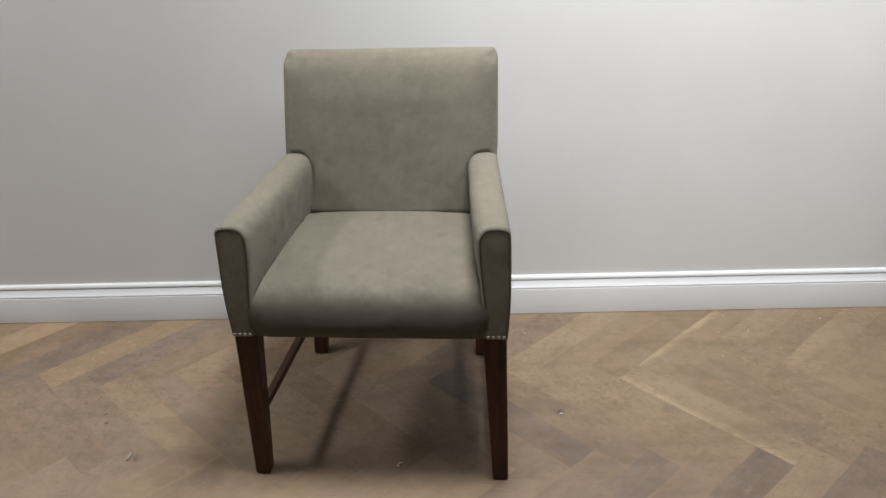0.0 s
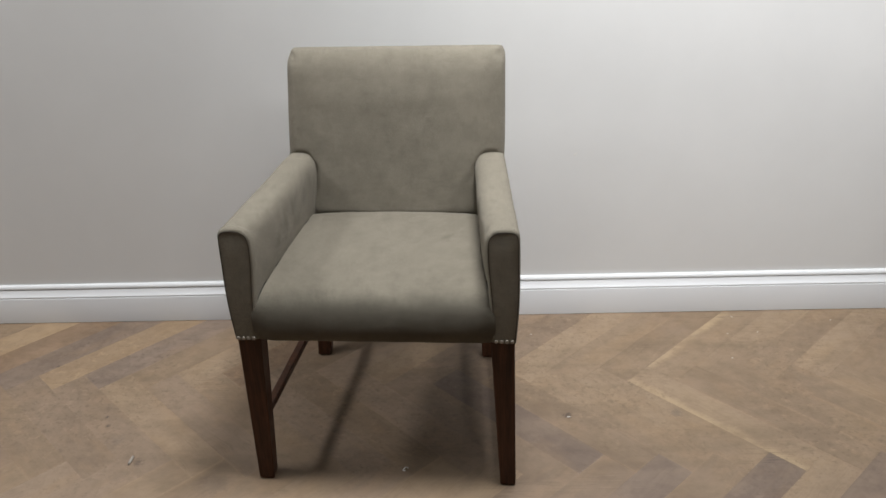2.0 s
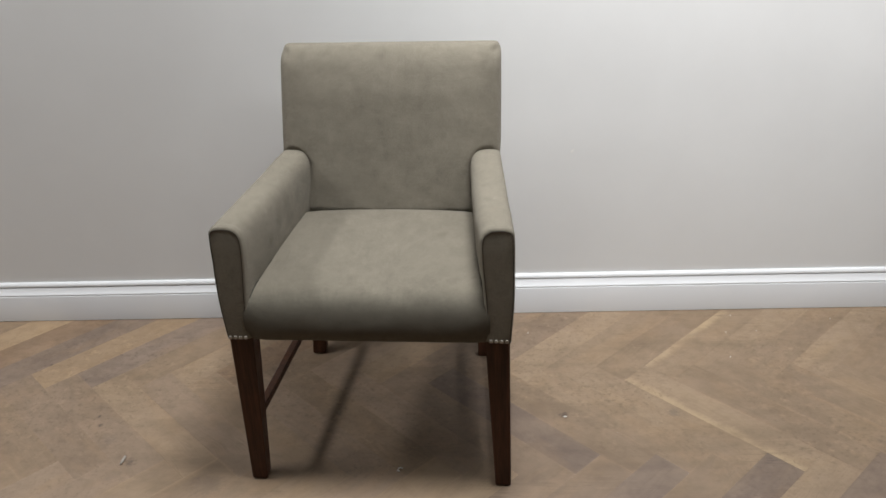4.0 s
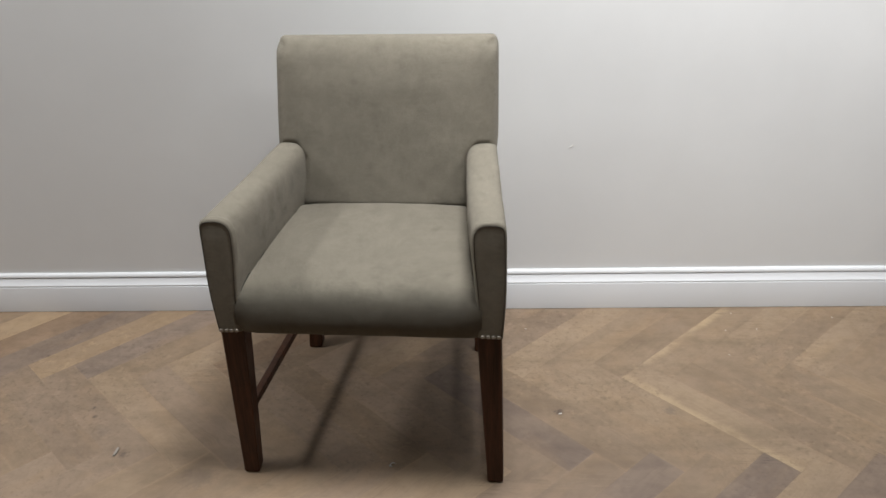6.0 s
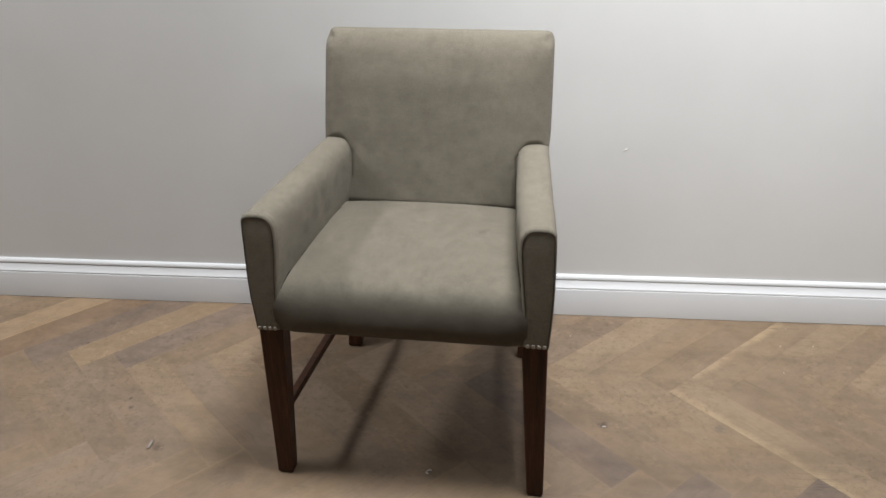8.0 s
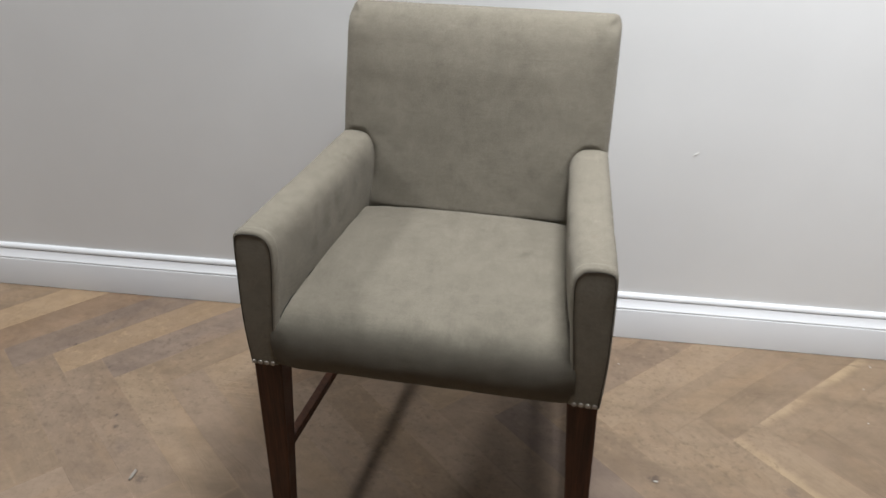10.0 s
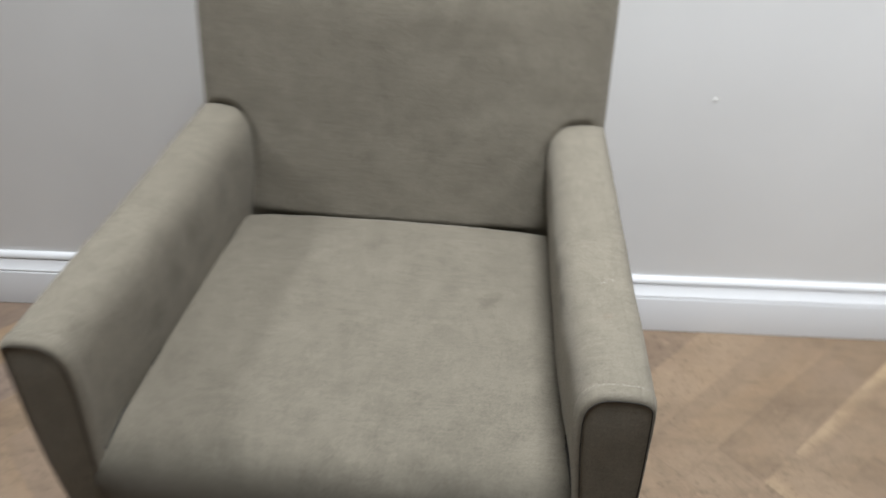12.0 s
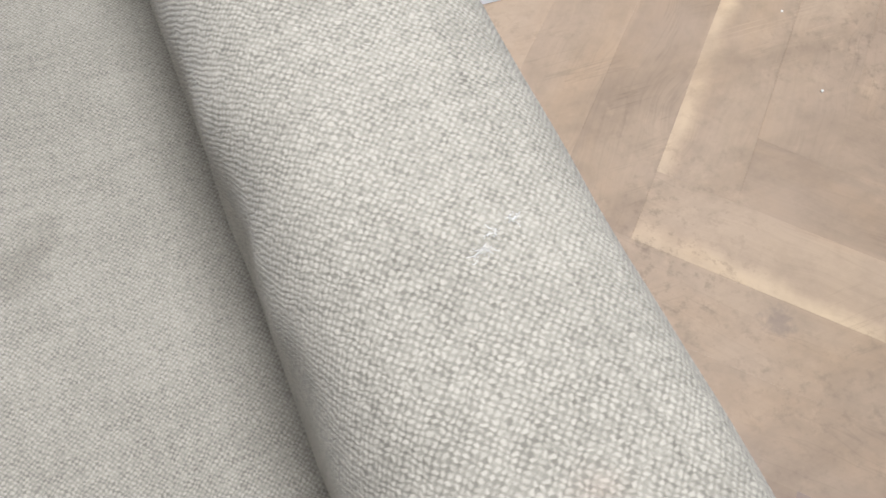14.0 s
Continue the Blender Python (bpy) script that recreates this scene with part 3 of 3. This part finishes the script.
def arm(side):
    def place(x, y, z):
        # the front leans back a little towards the top
        return (side * x, y + 0.008 * smooth01(0.40, 0.64, z) * (1 - smooth01(0.0, 0.10, y)), z)
    bm = bmesh.new()
    rows = []
    r = 0.0058
    for k in range(6):
        q = math.pi / 2 * k / 5
        rows.append([(x, -0.002 + r * (1 - math.cos(q)), z) for x, z in arm_section(0.0, r * (1 - math.sin(q)))])
    # a stitched edge, a little proud of the cover behind it
    rows += [[(x, y, z) for x, z in arm_section(y, inset)] for y, inset in ((0.0075, -0.0008), (0.0110, -0.0011), (0.0128, -0.0009), (0.0142, 0.0005), (0.0162, 0.0001))]
    ys = [0.0203 + i * 0.0118 for i in range(41)]
    for y in ys:
        rows.append([(x, y, z) for x, z in arm_section(y)])
    final = []
    for row in rows:
        n = len(row)
        new_row = []
        for i, (x, y, z) in enumerate(row):
            w = crumple((side * x, y, z), 0.0011)
            # cloth drawn in over the padding, on the inner shoulder
            for py, pz, rad, depth in ((0.19, 0.590, 0.014, 0.0035), (0.145, 0.600, 0.012, 0.0025), (0.23, 0.585, 0.012, 0.002), (0.36, 0.575, 0.016, 0.003), (0.31, 0.60, 0.010, 0.0015)):
                if i < n // 2:
                    w -= depth * math.exp(-((y - py) ** 2 + 0.45 * (z - pz) ** 2) / (rad * rad))
            sx = -1 if i < n // 2 - 1 else 1
            c = 1 - abs(2 * i / (n - 1) - 1)
            new_row.append(place(x + sx * w * (1 - smooth01(0.6, 0.95, c)), y, z + w * smooth01(0.4, 0.9, c)))
        final.append(new_row)
    sheet(bm, final, mid=14)
    body = part("arm", bm, arm_cloth if side > 0 else left_cloth, chair)
    # front panel set into the rolled edge
    ring = [place(x, -0.0014, z) for x, z in arm_section(0.0, 0.0052)]
    n = len(ring)
    bm = bmesh.new()
    rows = []
    for i in range(n // 2 + 1):
        a, b = Vector(ring[i]), Vector(ring[n - 1 - i])
        row = []
        for k in range(11):
            t = k / 10
            p = a.lerp(b, t)
            low = smooth01(0.0, 0.04, 0.63 - p.z)
            p.y -= 0.0025 * (1 - (2 * t - 1) ** 4) * low + crumple(p, 0.0008)
            row.append(p)
        rows.append(row)
    sheet(bm, rows, mid=5)
    part("arm_front", bm, cloth, body, "upright cloth panel on the arm's front")
    # thin dark tube in place of the crease's shade round the panel
    bm = bmesh.new()
    tube(bm, [(p[0], p[1] - 0.0006, p[2]) for p in ring[1:]], 0.0006)
    part("crease_line", bm, crease, body, "dark tube for the shade in the crease round the arm's front panel")
    # top-stitching just behind the rolled edge
    bm = bmesh.new()
    path = [Vector(place(x, 0.0112, z)) for x, z in arm_section(0.0112, -0.0014)][6:24]
    run = 0.0
    for a, b in zip(path, path[1:]):
        d = (b - a).length
        s = (0.0042 - run) % 0.0042
        while s < d - 0.0005:
            p, q = a.lerp(b, s / d), a.lerp(b, min(1, (s + 0.0022) / d))
            tube(bm, [p, q], 0.00050, 4)
            s += 0.0042
        run = (run + d) % 0.0042
    part("stitching", bm, thread, body, "line of small stitches")
    # nailheads along the foot of the front panel
    for k in range(4):
        bm = bmesh.new()
        bmesh.ops.create_uvsphere(bm, u_segments=12, v_segments=6, radius=0.0042)
        for v in bm.verts:
            v.co.y *= 0.5
        ob = part("nailhead", bm, pewter, body, "small domed pewter nail" if k == 0 else "")
        ob.location = place(0.2500 + 0.0108 * k, -0.0048, 0.3880)
    return body


arm(-1), arm(1)


# back
def back_rows():
    rows = []
    zs = [0.384 + i * 0.006 for i in range(80)]
    top = 0.8470
    edge = 0.052
    levels = [(z, 0.0) for z in zs if z < top - edge]
    for k in range(0, 13):
        q = math.pi / 2 * k / 12
        levels.append((top - edge + edge * math.sin(q), 0.66 * edge * (1 - math.cos(q))))
    for z, inset in levels:
        front = 0.418 + 0.195 * (z - 0.466)
        rear = 0.578 - 0.004 * smooth01(0.6, 0.87, z)
        half = lerp(0.2575, 0.2540, smooth01(0.60, 0.86, z)) + 0.0015 - 0.020 * (1 - smooth01(0.45, 0.60, z))
        lean = 0.0052 * smooth01(0.55, 0.86, z)
        half -= 0.70 * inset * inset / edge
        pts = []
        rc = 0.026
        f, b = front + inset, rear - inset
        span = b - f
        for i in range(-40, 41):
            t = i / 40
            crown = 0.014 * (1 - t ** 4) * smooth01(0.0, 0.11, top - z) * smooth01(0.461, 0.482, z)
            pts.append((t * (half - rc * 0.9), f - crown + 0.0))
        right = []
        for k in range(1, 7):
            q = math.pi / 2 * k / 6
            right.append((half - rc * 0.9 + rc * 0.9 * math.sin(q), f + min(rc, span * 0.45) * (1 - math.cos(q))))
        rear_pts = []
        for k in range(0, 5):
            q = math.pi / 2 * k / 4
            rear_pts.append((half - 0.008 * (1 - math.cos(q)), b - 0.010 + 0.010 * math.sin(q)) if span > 0.03 else (half - 0.002 * k, b - 0.001 * (4 - k)))
        ring = pts + right + rear_pts
        ring += [(x, y) for x, y in ((lerp(half - 0.008, -half + 0.008, k / 12), b) for k in range(1, 12))]
        ring += [(-x, y) for x, y in reversed(rear_pts)] + [(-x, y) for x, y in reversed(right)]
        row = []
        for x, y in ring:
            w = crumple((x, y, z), 0.0014)
            p = [x + lean, y - w, z]
            # the cover is drawn in where the arms meet it
            over = math.hypot(max(0.0, 0.192 - abs(x)), max(0.0, z - 0.6155 + 0.02 * smooth01(0.235, 0.262, abs(x)) + 0.03 * smooth01(0.215, 0.185, abs(x))))
            if y < 0.54:
                p[1] += 0.006 * (1 - smooth01(0.0, 0.009, over)) * smooth01(0.490, 0.540, z)
            # little pleats at the upper corners
            d = math.hypot(abs(x) - 0.245, z - 0.8345)
            p[1] += 0.007 * math.exp(-(d / 0.009) ** 2)
            p[0] -= math.copysign(0.0050, x) * math.exp(-(d / 0.008) ** 2)
            row.append(tuple(p))
        rows.append(row)
    return rows


bm = bmesh.new()
sheet(bm, back_rows(), closed=True, mid=40, cap_last=True, cap_first=True)
part("backrest", bm, cloth, chair, "upright padded back, wider above the arms")


# legs
def leg(name, top, bottom, wide_top, wide_bottom, z_top=0.388):
    """A square leg that tapers; top and bottom are the middles of its ends."""
    bm = bmesh.new()
    rings = []
    for k in range(9):
        t = k / 8
        z = lerp(0.006, z_top, t)
        h = lerp(wide_bottom, wide_top, t) / 2
        cx, cy = lerp(bottom[0], top[0], t), lerp(bottom[1], top[1], t)
        ch = 0.0022
        ring = [(cx - h + ch, cy - h), (cx + h - ch, cy - h), (cx + h, cy - h + ch), (cx + h, cy + h - ch), (cx + h - ch, cy + h), (cx - h + ch, cy + h), (cx - h, cy + h - ch), (cx - h, cy - h + ch)]
        rings.append([bm.verts.new((x, y, z)) for x, y in ring])
    small = [bm.verts.new((lerp(bottom[0], v.co.x, 0.93), lerp(bottom[1], v.co.y, 0.93), 0.003)) for v in rings[0]]
    rings.insert(0, small)
    for r, s in zip(rings, rings[1:]):
        for i in range(8):
            bm.faces.new((r[i], r[(i + 1) % 8], s[(i + 1) % 8], s[i]))
    bm.faces.new(rings[0][::-1])
    bm.faces.new(rings[-1])
    ob = part(name, bm, walnut, chair, smooth=False)
    bm = bmesh.new()
    bmesh.ops.create_cone(bm, cap_ends=True, segments=16, radius1=wide_bottom * 0.36, radius2=wide_bottom * 0.36, depth=0.004)
    g = part("glide", bm, black_felt, ob)
    g.location = (bottom[0], bottom[1], 0.002)
    return ob


for s in (-1, 1):
    leg("front_leg", (s * 0.2625, 0.0265), (s * 0.2735, 0.0180), 0.0490, 0.0340)
    leg("rear_leg", (s * 0.2165, 0.5690), (s * 0.2265 - 0.0110, 0.5080), 0.0460, 0.0350, 0.402)
    bm = bmesh.new()
    a0, a1 = Vector((s * 0.2715, 0.030, 0.1495)), Vector((s * 0.2340, 0.515, 0.1495))
    wide, high = 0.0090, 0.0088
    ring = [(-wide + 0.002, -high), (wide - 0.002, -high), (wide, -high + 0.002), (wide, high - 0.002), (wide - 0.002, high), (-wide + 0.002, high), (-wide, high - 0.002), (-wide, -high + 0.002)]
    ends = [[bm.verts.new((e.x + x, e.y, e.z + z)) for x, z in ring] for e in (a0, a1)]
    for i in range(8):
        bm.faces.new((ends[0][i], ends[0][(i + 1) % 8], ends[1][(i + 1) % 8], ends[1][i]))
    bm.faces.new(ends[0][::-1])
    bm.faces.new(ends[1])
    part("stretcher", bm, walnut, chair, "dark walnut side rail between the legs", smooth=False)

# separate block standing in for the rear leg's top, placed to fit the view
for s in (-1, 1):
    bm = bmesh.new()
    x0, x1 = sorted((s * 0.234, s * 0.2485))
    box(bm, (x0, 0.560, 0.391), (x1, 0.582, 0.409), 0.003)
    part("leg_top_block", bm, walnut, chair, "small dark walnut block standing in for the rear leg's top", smooth=False)

# ---- floor: herringbone oak, laid at 45 degrees to the wall ----
floor = slab("floor", (X0, Y0, -0.05), (X1, 0.0, -0.0125), subfloor)
tagged(floor, "worn brown oak herringbone parquet floor", "floor")
PW, PL, GAP = 0.0895, 0.485, 0.00002
U0, V0 = -0.266 - 5.5 * PW, 0.1423 - 5.5 * PW
TONES = {("u", 0, 0): "grey", ("u", 0, 1): "tan", ("u", 0, -1): "pale", ("u", 0, -2): "grey", ("u", 0, -3): "warm", ("u", 0, -4): "pale",
         ("v", 0, 8): "dull", ("v", 0, 7): "dull", ("u", 0, 12): "sap", ("v", 0, 12): "sap"}
TONES.update({(k, 0, n): "tan" for k in "uv" for n in range(9, 21) if n != 12})
TONES.update({("u", 1, 9): "grey", ("u", 1, 13): "grey", ("u", 1, 8): "dull", ("u", 1, 10): "tan", ("u", 1, 11): "grey", ("u", 1, 12): "tan", ("v", 0, 8): "grey", ("u", 1, -1): "dull", ("v", 0, -1): "dull",
              ("v", 0, 5): "tan", ("v", 0, 4): "dull", ("v", 0, 3): "tan", ("v", 0, 2): "dull", ("v", 0, 1): "tan", ("v", 0, 0): "dull", ("v", 0, -2): "tan", ("v", 0, 6): "dull"})
pick = random.Random(4)


def plank_mesh(mat, seed):
    rnd = random.Random(seed)
    bm = bmesh.new()
    l, w, c = PL / 2 - GAP, PW / 2 - GAP, 0.00015
    lift = [rnd.uniform(-0.0001, 0.0001) for _ in range(4)]
    low = [bm.verts.new(p) for p in ((-l, -w, -0.012), (l, -w, -0.012), (l, w, -0.012), (-l, w, -0.012))]
    rim = [bm.verts.new(p) for p in ((-l, -w, -c), (l, -w, -c), (l, w, -c), (-l, w, -c))]
    top = [bm.verts.new((x, y, z)) for (x, y), z in zip(((-l + c, -w + c), (l - c, -w + c), (l - c, w - c), (-l + c, w - c)), lift)]
    for a, b in ((low, rim), (rim, top)):
        for i in range(4):
            bm.faces.new((a[i], a[(i + 1) % 4], b[(i + 1) % 4], b[i]))
    bm.faces.new(top)
    me = bpy.data.meshes.new("plank")
    bm.to_mesh(me)
    bm.free()
    me.materials.append(OAKS[mat])
    return me


meshes = {(tone, k): plank_mesh(tone, k) for tone in OAKS for k in range(3)}
rest = []
R2 = math.sqrt(0.5)
planks = []
for row in range(-1, 10):
    for n in range(-60, 80):
        for kind in "uv":
            u = U0 + n * PW - row * PL + (PL / 2 if kind == "u" else -PW / 2)
            v = V0 + n * PW + row * PL + (PW / 2 if kind == "u" else PL / 2)
            x, y = (u + v) * R2, (u - v) * R2
            tone = TONES.get((kind, row, n)) or pick.choices(("tan", "warm", "dull", "pale"), (6, 2, 4, 0))[0]
            if X0 - 0.2 < x < X1 + 0.2 and Y0 - 0.2 < y < 0.20:
                planks.append((x, y, 45 if kind == "u" else (135 if tone == "sap" else -45), tone))


def trim(bm):
    """Cut boards off at the walls."""
    for co, no in (((X0, 0, 0), (-1, 0, 0)), ((X1, 0, 0), (1, 0, 0)), ((0, Y0, 0), (0, -1, 0)), ((0, -0.0005, 0), (0, 1, 0))):
        bmesh.ops.bisect_plane(bm, geom=bm.verts[:] + bm.edges[:] + bm.faces[:], plane_co=co, plane_no=no, clear_outer=True)


def trimmed(me, m):
    bm = bmesh.new()
    bm.from_mesh(me)
    bmesh.ops.transform(bm, matrix=m, verts=bm.verts)
    trim(bm)
    bmesh.ops.transform(bm, matrix=m.inverted(), verts=bm.verts)
    cut = bpy.data.meshes.new("plank")
    bm.to_mesh(cut)
    bm.free()
    cut.materials.append(me.materials[0])
    return cut


planks = [p for p in planks if p[1] < 0.195]
near = sorted(planks, key=lambda p: (p[0] - 0.1) ** 2 + (p[1] + 0.7) ** 2)
for k, (x, y, turn, tone) in enumerate(near):
    me = meshes[tone, k % 3]
    if k < 290:
        if y > -0.21:
            me = trimmed(me, pose(x, y, 0, 0, 0, turn + (180 if k % 2 and tone != "sap" else 0)))
        ob = new("plank", me)
        ob.parent = floor
        ob.matrix_local = pose(x, y, 0, 0, 0, turn + (180 if k % 2 and tone != "sap" else 0))
    else:
        rest.append((me, pose(x, y, 0, 0, 0, turn)))
bm = bmesh.new()
for me, m in rest:
    n0 = len(bm.verts)
    bm.from_mesh(me)
    bm.verts.ensure_lookup_table()
    bmesh.ops.transform(bm, matrix=m, verts=bm.verts[n0:])
trim(bm)
tagged(part("far_planks", bm, OAKS["tan"], floor, smooth=False), kind="stuff")

# ---- small things lying about ----
def pebble(seed, size, flat=0.5):
    """An irregular little lump, its base at z = 0."""
    rnd = random.Random(seed)
    bm = bmesh.new()
    bmesh.ops.create_icosphere(bm, subdivisions=2, radius=0.5)
    k = rnd.uniform(0, 50)
    for v in bm.verts:
        f = 1 + 0.55 * noise.noise(v.co * 2.3 + Vector((k, k, 0)))
        v.co = Vector((v.co.x * f * size[0], v.co.y * f * size[1], v.co.z * f * size[2]))
    low = min(v.co.z for v in bm.verts)
    for v in bm.verts:
        v.co.z -= low
    return bm


for n, (x, y, sx, sy, sz, turn) in enumerate(((0.967, -0.257, 0.0042, 0.003, 0.002, 20), (1.291, -0.080, 0.0045, 0.0035, 0.0025, 60), (0.438, -0.128, 0.0060, 0.0022, 0.0015, 0),
                                              (1.020, -0.055, 0.0040, 0.003, 0.002, 100), (0.985, -0.140, 0.0030, 0.0025, 0.0012, 10), (1.07, -0.135, 0.0050, 0.002, 0.0012, 75))):
    ob = part("crumb", pebble(n, (sx, sy, sz)), chip_white)
    ob.matrix_world = pose(x, y, 0.0003, 0, 0, turn)
    tagged(ob, "tiny white plaster crumb lying on the oak floor", "crumb", "crumbs on the floor")

# a curl of white plastic near the chair's front
bm = bmesh.new()
tube(bm, [(0.0065 * math.cos(a), 0.0050 * math.sin(a), 0.0016 + 0.0012 * math.sin(2 * a)) for a in [i * 0.35 for i in range(13)]], 0.0014, 6)
ob = part("curl", bm, lint_white)
ob.matrix_world = pose(0.114, -0.676, 0.0, 0, 0, 35)
tagged(ob, "small bent curl of white plastic on the floor by the chair", "debris")

# a raised splinter; the chipped hollow beside it is only painted shade
bm = pebble(35, (0.036, 0.0075, 0.0035))
ob = part("splinter", bm, splinter_wood)
ob.matrix_world = pose(-0.538, -0.634, 0.0004, 0, 0, 88)
tagged(ob, "pale raised splinter on a chipped oak board", "splinter")
ob = part("chip", pebble(37, (0.009, 0.0045, 0.0022)), chip_white)
ob.matrix_world = pose(0.505, -0.496, 0.0006, 0, 0, 10)
tagged(ob, "small white chip lying in a dark knot of the floor", "chip")

# a flake of paint lifting off the wall
bm = bmesh.new()
sheet(bm, [[(x + 0.0015 * k, -0.0002 - 0.0030 * (1 - k / 4) ** 2 - 0.0008 * math.sin(3 * x * 300), 0.0012 * math.sin(x * 420) + 0.0011 * k) for x in [-0.006 + i * 0.0012 for i in range(11)]] for k in range(5)])
ob = part("paint_flake", bm, lint_white)
ob.matrix_world = pose(0.557, -0.0003, 0.492, 0, -18, 0) @ Matrix.Diagonal((0.80, 0.4, 0.75, 1))
mod = ob.modifiers.new("thick", "SOLIDIFY")
mod.thickness = 0.0005
tagged(ob, "curled white paint flake lifting off the grey wall", "paint flake")

# lint on the right arm
rnd = random.Random(11)
WISPS = ((0.2588, 0.1575, 0.2612, 0.1588, 9), (0.2560, 0.1566, 0.2535, 0.1552, 7), (0.2536, 0.1546, 0.2528, 0.1530, 7), (0.2516, 0.1530, 0.2500, 0.1522, 6))


def arm_top(x, y):
    pts = arm_section(y)[8:21]
    for (x0, z0), (x1, z1) in zip(pts, pts[1:]):
        if x0 <= x <= x1:
            return lerp(z0, z1, (x - x0) / (x1 - x0))
    return pts[6][1]


bm = bmesh.new()
for x0, y0, x1, y1, n in WISPS:
    for k in range(n):
        t0 = rnd.uniform(0, 0.6)
        x, y = lerp(x0, x1, t0) + rnd.gauss(0, 0.0004), lerp(y0, y1, t0) + rnd.gauss(0, 0.0004)
        a = math.atan2(y1 - y0, x1 - x0) + rnd.uniform(-0.6, 0.6)
        pts = []
        for i in range(6):
            pts.append((x, y, arm_top(x, y) + 0.0004 + 0.00015 * math.sin(i * 1.7 + k)))
            a += rnd.uniform(-0.6, 0.6)
            x, y = x + 0.00042 * math.cos(a), y + 0.00042 * math.sin(a)
        tube(bm, pts, 0.000035, 4)
ob = part("lint", bm, lint_grey)
ob.matrix_world = chair.matrix_world
tagged(ob, "wisp of white lint caught on the chair's arm", "lint")
